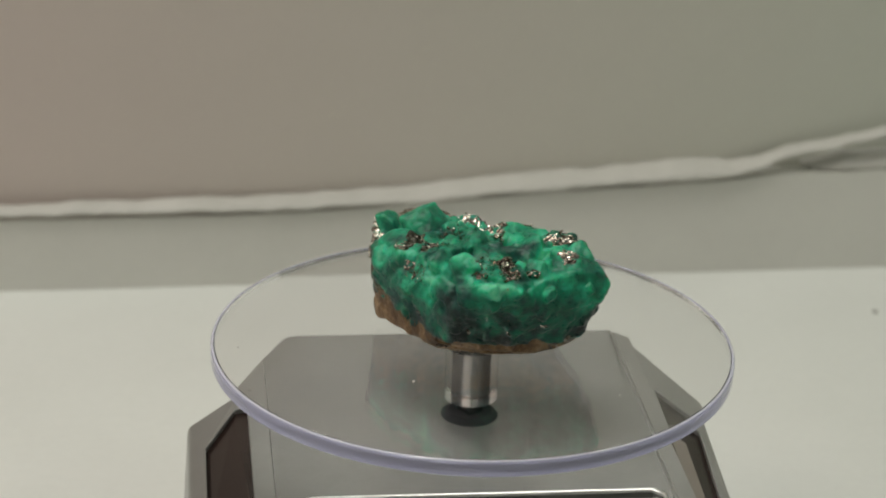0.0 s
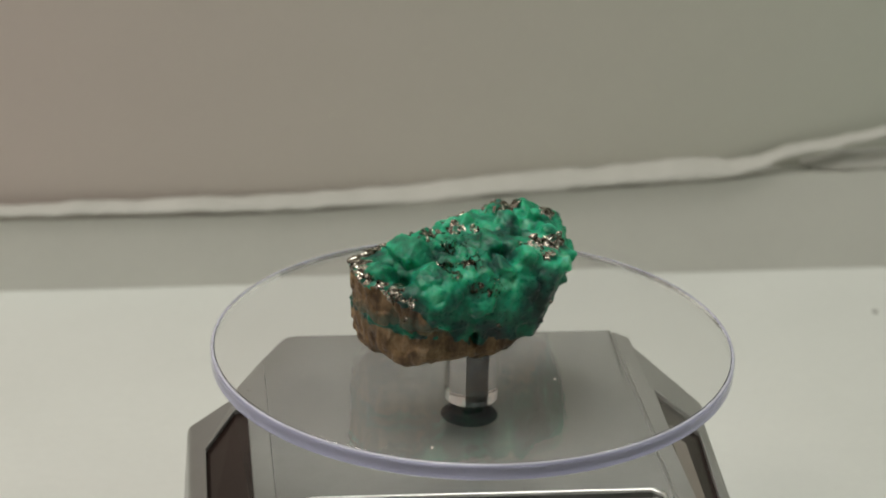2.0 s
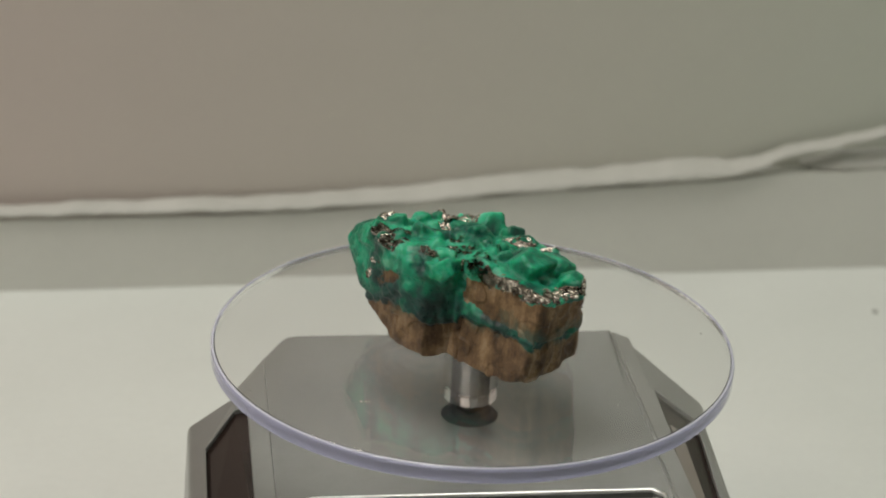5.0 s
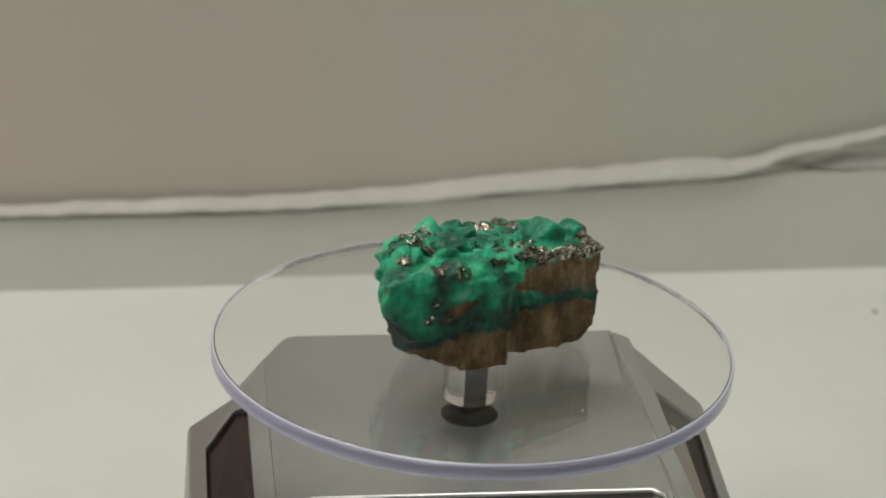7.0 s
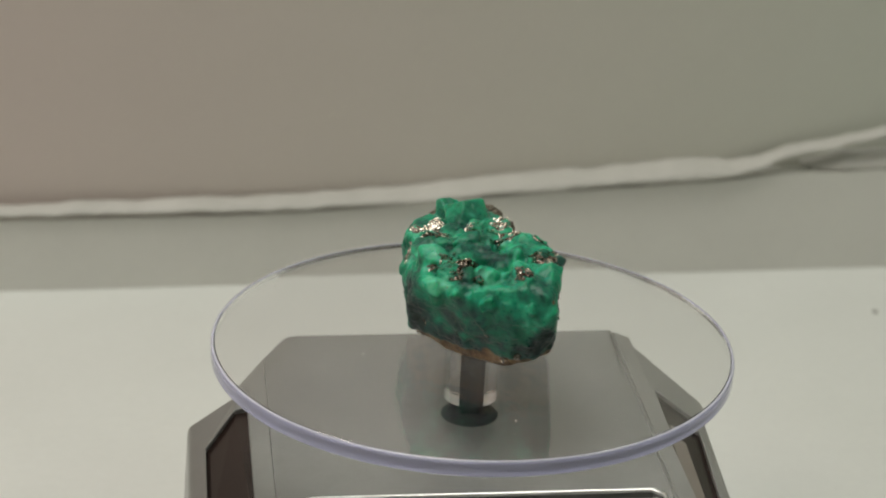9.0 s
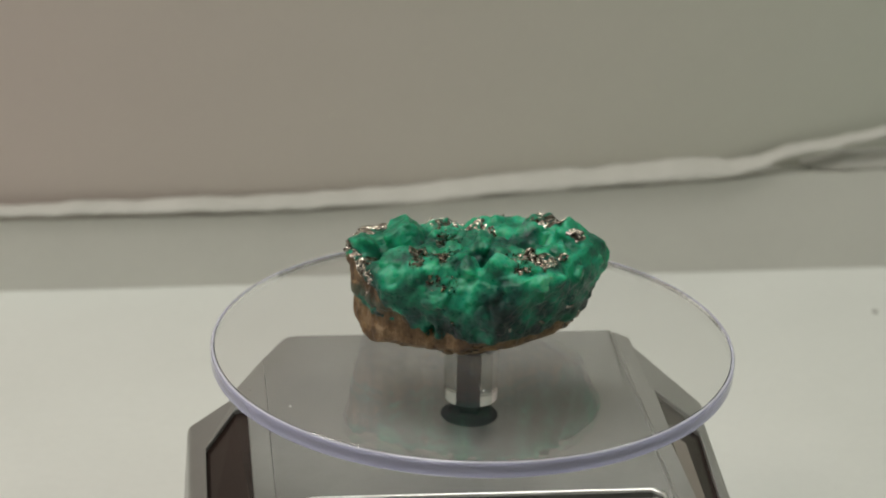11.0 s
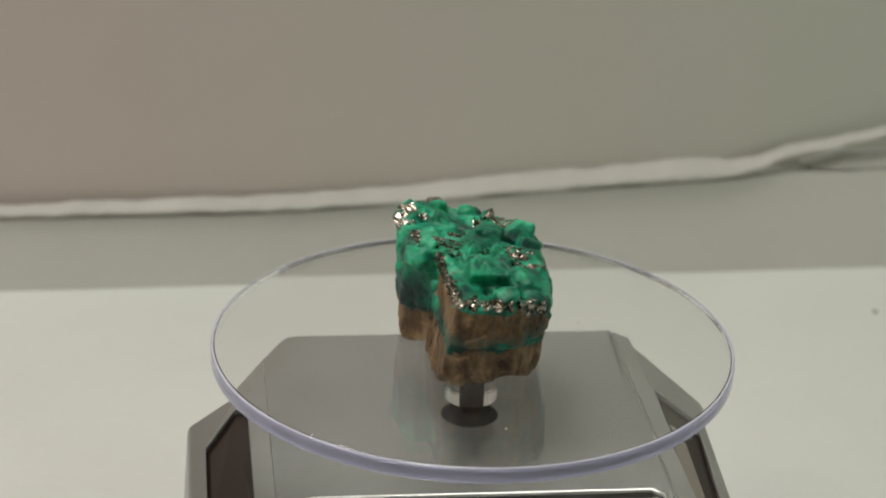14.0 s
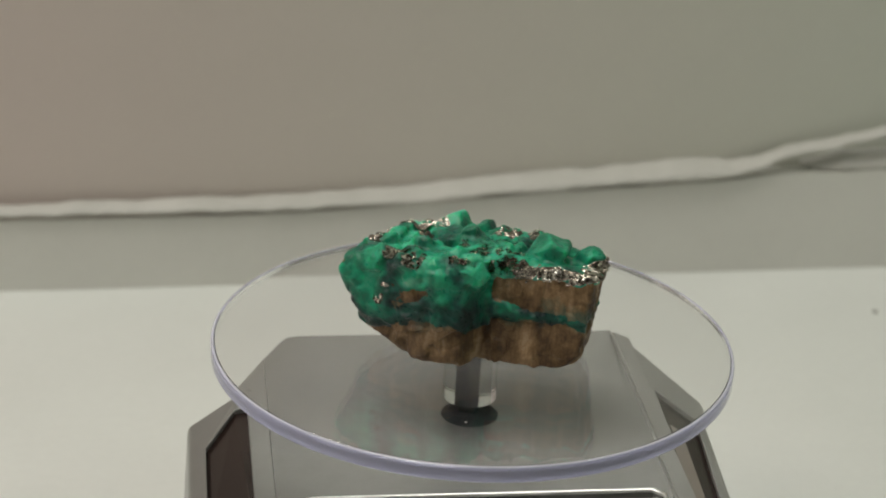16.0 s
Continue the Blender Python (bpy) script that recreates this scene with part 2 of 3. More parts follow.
def build_table():
    t = empty("table", ROOM_M)
    tagged(t, "smooth off-white painted table top against the wall", "table")
    top = part("tabletop", box(-0.9, 0.9, -0.62, 0.003, -0.03, 0.0), TABLE, t)
    bevel(top, 0.002)
    for x in (-0.84, 0.80):
        for y in (-0.58, -0.05):
            part("leg", box(x, x + 0.04, y, y + 0.04, -0.8, -0.03), TABLE, t)


def sweep(points, radius, squash, seed, sides=9, wobble=0.25, taper=0.0, thin=1.0):
    """A wavy bead along a polyline (x, y, z) with radii that wander."""
    bm = bmesh.new()
    rings = []
    n = len(points)
    for i, p in enumerate(points):
        r = radius * (1 + wobble * noise.noise(Vector((p[0] * 40, seed, 0))) + 0.5 * wobble * noise.noise(Vector((p[0] * 140, seed, 3))))
        slim = float(np.interp(p[0], [-0.13, 0.06], [thin, 1.0]))
        drop = 0.7 * r * (1 - slim)
        r *= slim
        if i in (0, n - 1):
            r *= 0.3
        elif not taper and n - i < 14:
            r *= 0.45 + 0.04 * (n - i)
        elif taper:
            r *= min(1.0, 0.25 + i / (taper * n))
        lip = [(2.9, 1.36), (2.0, 1.12), (1.0, 0.86), (0.0, 0.56), (-0.7, 0.22), (-1.05, -0.12), (-1.1, -0.45), (-0.9, -0.7), (2.9, -0.6)]
        rings.append([bm.verts.new((p[0], p[1] + r * a, p[2] - drop + squash * r * c)) for a, c in lip])
    for a, b in zip(rings[:-1], rings[1:]):
        for k in range(sides):
            j = (k + 1) % sides
            bm.faces.new((a[k], a[j], b[j], b[k]))
    bm.faces.new(rings[0])
    bm.faces.new(rings[-1])
    bmesh.ops.recalc_face_normals(bm, faces=bm.faces)
    return bm


def build_bead():
    """The uneven white bead along the top of the lower strip, which forks near one end."""
    def line(pairs, y, steps):
        xs = [p[0] for p in pairs]
        out = []
        for k in range(steps + 1):
            x = xs[0] + (xs[-1] - xs[0]) * k / steps
            z = float(np.interp(x, xs, [p[1] for p in pairs]))
            z += 0.0006 * noise.noise(Vector((x * 60, 1.3, 0))) + 0.0004 * noise.noise(Vector((x * 170, 5.1, 0)))
            out.append((x, y, z))
        return out
    bead = empty("wall_bead", ROOM_M)
    tagged(bead, "uneven off-white bead of filler along the wall", "trim", "", "structure")
    main = [(-0.5, 0.024), (-0.135, 0.0250), (-0.112, 0.0255), (-0.073, 0.0249), (-0.041, 0.0257), (-0.008, 0.0273), (0.0245, 0.0300), (0.058, 0.0317),
            (0.0746, 0.0324), (0.0862, 0.0353), (0.091, 0.0373), (0.1045, 0.0395), (0.119, 0.0428), (0.16, 0.052), (0.3, 0.08)]
    first = [p for p in main if p[0] <= 0.0862]
    second = [(0.0800, 0.0338)] + [p for p in main if p[0] > 0.087]
    part("ridge", sweep(line([(x, zz - 0.0003) for x, zz in first], -0.0016, 360), 0.0021, 1.0, 4, thin=0.5), BEAD, bead, "", True)
    part("ridge", sweep(line([(x, zz - 0.0001) for x, zz in second], -0.0010, 160), 0.0011, 1.0, 6, taper=0.02), BEAD, bead, "", True)
    part("branch", sweep(line([(0.096, 0.0322), (0.103, 0.0330), (0.1086, 0.0337), (0.120, 0.0339), (0.16, 0.0342), (0.25, 0.035)], 0.0036, 120), 0.0046, 1.0, 9, taper=0.10), BEAD, bead, "", True)


def build_crumb():
    bm = bmesh.new()
    bmesh.ops.create_icosphere(bm, subdivisions=3, radius=0.0008)
    for v in bm.verts:
        v.co *= 1 + 0.35 * noise.noise(v.co * 1500)
        v.co.z *= 0.45
    ob = part("crumb", bm, GREY, None, "small grey crumb lying on the table top", True)
    ob.location = (0.1146, 0.1564, 0.0003)
    tagged(ob, "", "crumb")


build_setting()
build_table()
build_crumb()
build_bead()

# ---------------------------------------------------------------- the turntable stand
STAND_M = Matrix.Rotation(radians(YAW), 4, "Z")
TOP_Z, EDGE_Z = 0.040, 0.034
XL, XR = -0.0427, 0.0375       # joints between the middle plate and the side wings


def framed(outer, inner, floor_drop, depth, flare=1.0):
    """A block whose top has a sunk field: outer and inner outlines of equal length."""
    bm = bmesh.new()
    o = [bm.verts.new(p) for p in outer]
    i = [bm.verts.new(p) for p in inner]
    f = [bm.verts.new((p[0], p[1], p[2] - floor_drop)) for p in inner]
    b = [bm.verts.new((p[0] * flare, p[1] * flare, depth)) for p in outer]
    n = len(o)
    for k in range(n):
        j = (k + 1) % n
        bm.faces.new((o[k], o[j], i[j], i[k]))
        bm.faces.new((i[k], i[j], f[j], f[k]))
        bm.faces.new((o[k], b[k], b[j], o[j]))
    bm.faces.new(f)
    bm.faces.new(b[::-1])
    bmesh.ops.recalc_face_normals(bm, faces=bm.faces)
    return bm


def build_stand():
    stand = empty("turntable_stand", STAND_M)
    tagged(stand, "silver plastic octagonal turntable stand with dark solar panels on the table", "turntable")
    # middle plate with a sunk window towards the front
    yb, yf = 0.0402, -0.062
    outer = [(XL + 0.0064, yb - 0.0004, TOP_Z), (XL + 0.0085, yb, TOP_Z), (XR + 0.0008, yb, TOP_Z), (XR + 0.0002, yb - 0.0035, TOP_Z), (XR, yf + 0.006, TOP_Z), (XR - 0.006, yf, TOP_Z), (XL + 0.006, yf, TOP_Z), (XL, yf + 0.006, TOP_Z), (XL, yb - 0.0116, TOP_Z), (XL + 0.0049, yb - 0.0018, TOP_Z)]
    wy1, wy0, wx0, wx1 = -0.0312, -0.054, -0.0372, 0.0357
    inner = [(wx0 + 0.002, wy1, TOP_Z), (wx0 + 0.006, wy1, TOP_Z), (wx1 - 0.002, wy1, TOP_Z), (wx1, wy1 - 0.002, TOP_Z), (wx1, wy0 + 0.002, TOP_Z), (wx1 - 0.002, wy0, TOP_Z), (wx0 + 0.002, wy0, TOP_Z), (wx0, wy0 + 0.002, TOP_Z), (wx0, wy1 - 0.002, TOP_Z), (wx0 + 0.0006, wy1 - 0.0006, TOP_Z)]
    bevel(part("middle_plate", framed(outer, inner, 0.0025, 0.0), SILVER_TOP, stand, "satin silver middle plate"), 0.00018, 2, 25, False)
    trim = bmesh.new()
    loops = []
    for x, y, z in inner:
        cx, cy = (wx0 + wx1) / 2, (wy0 + wy1) / 2
        loops.append([trim.verts.new((x + 0.0005 * math.cos(a) * (1 if x > cx else -1) * 0.7, y + 0.0005 * math.cos(a) * (1 if y > cy else -1) * 0.7, z + 0.0005 * math.sin(a))) for a in [2 * math.pi * k / 10 for k in range(10)]])
    for a, b in zip(loops, loops[1:] + loops[:1]):
        for k in range(10):
            trim.faces.new((a[k], a[(k + 1) % 10], b[(k + 1) % 10], b[k]))
    bmesh.ops.recalc_face_normals(trim, faces=trim.faces)
    part("window_trim", trim, CHROME, stand, "bright polished window trim", True)
    part("dimple", lathe([(0.0, 0.0003), (0.0004, 0.0002), (0.0005, 0.0)], 16), SILVER, stand, "small raised dot").location = (-0.0465, 0.0131, TOP_Z)
    part("window_panel", box(wx0 + 0.001, wx1 - 0.001, wy0 + 0.001, wy1 - 0.001, TOP_Z - 0.0025, TOP_Z - 0.0012), SILVER, stand, "sunk silver window panel")

    def wing(s, xin, xout, xout_front, pin, pout, pin_front, pout_front):
        def zed(x):
            bend = xin if s > 0 else -0.0495
            return TOP_Z - 0.00008 + (EDGE_Z - TOP_Z) * max(0.0, (x - bend) / (xout - bend))
        xi = xin + s * 0.00008
        if s > 0:
            o2 = [(xi, 0.0402, zed(xi)), (xi + 0.0028, 0.0396, zed(xi + 0.0028)), (xout, 0.0130, EDGE_Z), (xout_front, -0.042, EDGE_Z), (xi, -0.060, zed(xi))]
            i2 = [(pin, 0.0135, zed(pin)), (pin + 0.0006, 0.0128, zed(pin + 0.0006)), (pout, 0.0025, zed(pout)), (pout_front, -0.036, zed(pout)), (pin_front, -0.046, zed(pin))]
        else:
            o2 = [(xi, 0.0286, zed(xi)), (-0.0505, 0.0155, zed(-0.0505)), (xout, 0.0125, EDGE_Z), (xout_front, -0.042, EDGE_Z), (xi, -0.060, zed(xi))]
            i2 = [(pin, 0.0095, zed(pin)), (-0.0497, 0.0088, zed(-0.0497)), (pout, -0.0015, zed(pout)), (pout_front, -0.036, zed(pout)), (pin_front, -0.046, zed(pin))]
        bm = framed(o2, i2, 0.0016, 0.0, 1.03)
        out = [e for e in bm.edges if all(abs(v.co.x) > abs(pin) - 0.0002 and v.co.z > 0.02 for v in e.verts) and not all(any((v.co - Vector(q)).length < 2e-5 for q in i2) for v in e.verts)]
        out = [e for e in out if all(any((v.co - Vector(q)).length < 2e-5 for q in o2) for v in e.verts)]
        out += [e for e in bm.edges if abs(e.verts[0].co.z - e.verts[1].co.z) > 0.02 and all(abs(v.co.x) > abs(pin) for v in e.verts)]
        bmesh.ops.bevel(bm, geom=out, offset=0.0011, segments=3, profile=0.5, affect="EDGES")
        lip = [e for e in bm.edges if all(any((v.co - Vector(q)).length < 2e-5 for q in i2) for v in e.verts)]
        bmesh.ops.bevel(bm, geom=lip, offset=0.0003, segments=2, profile=0.5, affect="EDGES")
        w = part("side_wing", bm, SILVER, stand, "sloping silver side wing")
        p = bmesh.new()
        vs = [p.verts.new((x, y, z - 0.0012)) for x, y, z in i2]
        lo = [p.verts.new((x, y, z - 0.0016)) for x, y, z in i2]
        p.faces.new(vs)
        for k in range(len(vs)):
            j = (k + 1) % len(vs)
            p.faces.new((vs[k], lo[k], lo[j], vs[j]))
        bmesh.ops.recalc_face_normals(p, faces=p.faces)
        part("solar_panel", p, SOLAR, w, "dark brown solar panel")

    wing(-1, XL, -0.0598, -0.0602, -0.0470, -0.0561, -0.0470, -0.0563)
    wing(1, XR, 0.0545, 0.0510, 0.0435, 0.0515, 0.0415, 0.0485)
    # flat band beside the joint, and a taupe strip over the panel's inner part
    def strip(name, edges, z_in, z_out, thick, mat, label):
        bm = bmesh.new()
        top = [bm.verts.new((x, y, z)) for (x, y), z in zip(edges, (z_in, z_out, z_out, z_in))]
        low = [bm.verts.new((v.co.x, v.co.y, v.co.z - thick)) for v in top]
        bm.faces.new(top)
        bm.faces.new(low[::-1])
        for k in range(4):
            bm.faces.new((top[k], low[k], low[(k + 1) % 4], top[(k + 1) % 4]))
        bmesh.ops.recalc_face_normals(bm, faces=bm.faces)
        bevel(part(name, bm, mat, stand, label), 0.0002, 2)
    strip("edge_band", ((XR + 0.0010, 0.0392), (XR + 0.0046, 0.0368), (XR + 0.0046, -0.057), (XR + 0.0006, -0.059)), TOP_Z + 0.0001, TOP_Z - 0.0004, 0.003, SILVER, "light silver band beside the middle plate")
    strip("panel_strip", ((0.0437, -0.001), (0.0470, -0.004), (0.0452, -0.040), (0.0419, -0.0455)), TOP_Z - 0.0029, TOP_Z - 0.0042, 0.0004, TAUPE, "taupe strip over the inner part of the solar panel")
    # the collar round the shaft hole
    part("collar", lathe([(0.0, TOP_Z + 0.0011), (0.0045, TOP_Z + 0.0011), (0.0054, TOP_Z + 0.0007), (0.0061, TOP_Z + 0.0001), (0.0061, TOP_Z - 0.001)], 48), BLACK, stand, "black collar round the shaft hole")


def build_plate():
    """The clear round plate with its hub and shaft, which turns."""
    plate = empty("turntable_plate")
    tagged(plate, "clear round acrylic turntable plate with lavender edge on a short hub", "turntable plate")
    R, h = 0.055, 0.0017
    ring = R - 0.00065
    bm = facing(lathe([(0.0, h), (ring - 0.0002, h), (ring, h - 0.0002), (ring, -h), (0.0057, -h), (0.0057, -0.01355), (0.00545, -0.0138)], 160), 0, (0, 0, 1))
    # the hub is one piece with the disc; its socket is square
    a = 0.00205
    square = [Vector((a * 1.4142 * math.cos(radians(90 * k)), a * 1.4142 * math.sin(radians(90 * k)), -0.0138)) for k in range(4)]
    outer = sorted((v for v in bm.verts if v.co.z < -0.01379), key=lambda v: math.atan2(v.co.y, v.co.x) % (2 * math.pi))
    low = [bm.verts.new(p) for p in square]
    high = [bm.verts.new((p.x, p.y, -0.0022)) for p in square]
    n = len(outer)
    for k in range(4):
        j = (k + 1) % 4
        arc = [outer[(k * n // 4 + i) % n] for i in range(n // 4 + 1)]
        bm.faces.new([low[k]] + arc + [low[j]])
        bm.faces.new((low[k], low[j], high[j], high[k]))
    bm.faces.new(high)
    bmesh.ops.recalc_face_normals(bm, faces=bm.faces)
    part("disc", bm, ACRYLIC, plate, "clear acrylic disc with a short round hub under it")
    b = 0.00045
    top_edge = [(R - 0.00062, h + 0.00002), (R - b, h + 0.00002)] + [(R - b + (b + 0.00002) * math.sin(radians(15 * k)), h - b + (b + 0.00002) * math.cos(radians(15 * k))) for k in (1, 2, 3)]
    part("rim_bevel", facing(lathe(top_edge, 160), 0, (0, 0, 1)), FROST, plate, "pale frosted upper edge of the plate", True)
    prof = [(R - b + b * math.sin(radians(15 * k)), h - b + b * math.cos(radians(15 * k))) for k in range(7)]
    prof += [(r, -z) for r, z in prof[::-1]]
    prof += [(R - 0.0006, -h), (R - 0.0006, h)]
    part("rim", facing(lathe(prof, 160, True), 0, (0, 0, 1)), RIM, plate, "lavender edge of the plate", True)
    # the square shaft
    bm = box(-0.00195, 0.00195, -0.00195, 0.00195, -0.0185, -0.0024)
    bmesh.ops.rotate(bm, cent=(0, 0, 0), matrix=Matrix.Rotation(radians(45), 3, "Z"), verts=bm.verts)
    part("shaft", bm, STEEL, plate, "square dark steel shaft")
    for x, y, r in ((-0.0115, -0.0218, 0.00022), (-0.0485, -0.0090, 0.00025), (0.021, 0.031, 0.0002), (0.030, -0.024, 0.00018), (-0.030, 0.026, 0.0002)):
        bm = bmesh.new()
        bmesh.ops.create_icosphere(bm, subdivisions=2, radius=r)
        for v in bm.verts:
            v.co *= 1 + 0.3 * noise.noise(v.co * 9000)
        part("dust_speck", bm, BEAD, plate, "white speck of dust").location = (x, y, h + r * 0.6)
    for ob in plate.children:
        if ob.name.startswith(("disc", "rim")):
            ob.visible_shadow = False
    return plate


build_stand()
PLATE = build_plate()

# ---------------------------------------------------------------- the mineral specimen
HEART = Vector((0.0, 0.001, 0.072))      # a point well inside the stone
# facets: azimuth, elevation (degrees), distance from the heart (mm); the stone is two blocks grown together
COMMON = [(0, -90, 12.2), (-84, -21, 15.8), (-176, -2, 21.2), (-137, -7, 14.7), (133, -8, 25.6), (-17, -26, 24.0),
          (-68, 16, 21.0), (66, 48, 14.2), (-135, 22, 14.8), (-82, -61, 14.7), (-168, 60, 15.6), (-23, -60, 17.8),
          (-104, -52, 14.5), (155, -60, 20.3), (26, 49, 19.2), (-136, -57, 15.3), (-65, -19, 19.1),
          (0, 90, 10.3), (180, 80, 10.1), (-90, 80, 10.9)]
BROWN_BLOCK = [f for f in COMMON if f[0] != 66] + [(96, -2, 25.0), (50, 8, 8.8), (111, -3, 25.0), (111, -45, 24.4), (141, -8, 25.1), (120, 52, 21.6)]
GREEN_BLOCK = COMMON + [(38, 2, 15.7), (55, 3, 14.4), (105, 0, 7.4)]


def stone_radius(D, sharp=60.0):
    """Distance in mm from the heart to the stone's faceted skin along unit directions."""
    reach = []
    for block in (BROWN_BLOCK, GREEN_BLOCK):
        acc = np.zeros(len(D))
        for az, el, d in block:
            a, e = radians(az), radians(el)
            n = np.array((math.cos(e) * math.cos(a), math.cos(e) * math.sin(a), math.sin(e)))
            acc += (np.maximum(D @ n, 0) / d) ** sharp
        reach.append(acc ** (-1 / sharp))
    return np.maximum(*reach)


def fractal(P, scale, octaves, seed):
    off = Vector((seed * 7.1, seed * 3.7, seed * 1.9))
    return np.array([noise.fractal(Vector(p) * scale + off, 1.0, 2.0, octaves) for p in P])


def green_height(az):
    """Height (mm above the table) over which emerald covers the rock, by azimuth in degrees."""
    return np.interp(az, [-180, -172, -160, -150, -135, -90, -20, -8, 0, 40, 72, 78, 95, 125, 150, 165, 180],
                     [70.5, 67.0, 66.0, 65.8, 65.6, 65.3, 65.0, 66.5, 68.4, 68.6, 69.0, 79.0, 79.2, 78.4, 77.6, 75.0, 70.5])


def sphere_mesh(level):
    bm = bmesh.new()
    bmesh.ops.create_icosphere(bm, subdivisions=level, radius=1.0)
    me = bpy.data.meshes.new("skin")
    bm.to_mesh(me)
    bm.free()
    n = len(me.vertices)
    D = np.empty(n * 3)
    me.vertices.foreach_get("co", D)
    D = D.reshape(-1, 3)
    return me, D / np.linalg.norm(D, axis=1)[:, None]


def stone_skin(D):
    """Points (mm, about the heart) of the rock, before its crust of crystals."""
    r = stone_radius(D)
    P = D * r[:, None]
    rough = 0.22 * fractal(P, 0.13, 4, 1) + 0.10 * fractal(P, 0.6, 4, 2)
    cut = fractal(P, 0.22, 2, 5)
    ledge = 0.45 * np.clip(cut * 6, -0.5, 0.5)
    az = np.degrees(np.arctan2(P[:, 1], P[:, 0]))
    brown = (az > 76) | (az < -160)
    # upright flutes where the rock split
    along = np.arctan2(P[:, 1], P[:, 0]) * 17.0
    warp = fractal(P * np.array((1, 1, 0.25)), 0.16, 3, 31)
    flutes = 0.16 * np.clip(6 * np.sin(along * 0.42 + 3.4 * warp) - 4.6, -1.2, 1.2) * np.where(az > 20, 1, 0.4)
    # the parting along the vein: the lower slab stands back a little
    seam_z = P[:, 2] + 2.5 + 0.5 * fractal(P, 0.12, 2, 8)
    seam = np.where(brown, 0.55 * np.exp(-(seam_z / 0.4) ** 2) + 0.45 * np.clip(-seam_z * 2.5, 0, 1), 0)
    # broken steps under the green block
    chip = np.where((az > -20) & (az < 76), 0.8 * np.clip((-4.2 + 1.6 * fractal(P, 0.16, 3, 33) - P[:, 2]) * 1.6, 0, 1), 0)
    hole = 3.5 * np.exp(-(((P[:, 0] + 13.9) ** 2 + (P[:, 1] + 5.8) ** 2) / 0.9 + (P[:, 2] + 5.7) ** 2 / 2.6) ** 1.5)
    return P + D * (rough + ledge + flutes - seam - chip - hole)[:, None]


# large crystals of the crown: x, y, half width, height (mm)
LUMPS = [(-10.6, 9.0, 5.2, 3.4), (-18.8, 12.6, 3.0, 2.8), (-15.6, 3.6, 4.4, 1.5), (-0.6, -3.6, 3.3, 1.8), (-1.4, -12.8, 4.4, 1.0), (11.2, -3.2, 3.7, 1.5),
         (-2.6, 10.2, 3.6, 1.0), (18.6, -9.0, 4.6, 1.8), (12.0, -12.6, 2.6, 2.0), (8.4, -14.4, 2.2, 1.5), (3.6, -9.2, 2.4, 1.1), (8.4, 4.8, 3.6, 0.9),
         (-7.4, -9.2, 3.2, 0.8), (21.0, -4.6, 3.2, 1.2), (13.6, 5.0, 2.6, 0.7), (-15.6, -2.6, 3.2, 0.6), (-5.6, 6.0, 2.6, 0.7)]
# hollows between them: x, y, half width, depth (mm)
HOLLOWS = [(-3.6, -8.0, 2.4, 6.0), (5.2, -1.4, 1.9, 5.4), (7.8, -8.0, 2.1, 3.4), (-18.2, 8.4, 1.7, 3.6), (13.2, -6.4, 1.5, 2.0), (-14.4, 13.0, 1.2, 1.6), (-6.2, 2.4, 1.6, 1.4), (3.0, 7.4, 1.6, 1.4)]


def crystal_block(rng, size):
    """A broken, blocky crystal: a rounded box shaved by random flats, with a sugary skin. In mm."""
    bm = bmesh.new()
    bmesh.ops.create_icosphere(bm, subdivisions=4, radius=1.0)
    dims = np.array((1.0, rng.uniform(0.75, 1.1), rng.uniform(0.8, 1.25))) * size
    flats = []
    for _ in range(9):
        n = rng.normal(size=3)
        n /= np.linalg.norm(n)
        flats.append((n, rng.uniform(0.84, 1.04)))
    off = Vector(rng.uniform(-50, 50, 3))
    for v in bm.verts:
        d = np.array(v.co.normalized())
        r = (np.abs(d) ** 14).sum() ** (-1 / 14)
        for n, h in flats:
            k = float(d @ n)
            if k > 0.2:
                r = min(r, h / k)
        r += 0.045 * noise.fractal(Vector(d) * 3.4 + off, 0.8, 2.0, 5)
        v.co = Vector(d * r * dims)
    return bm


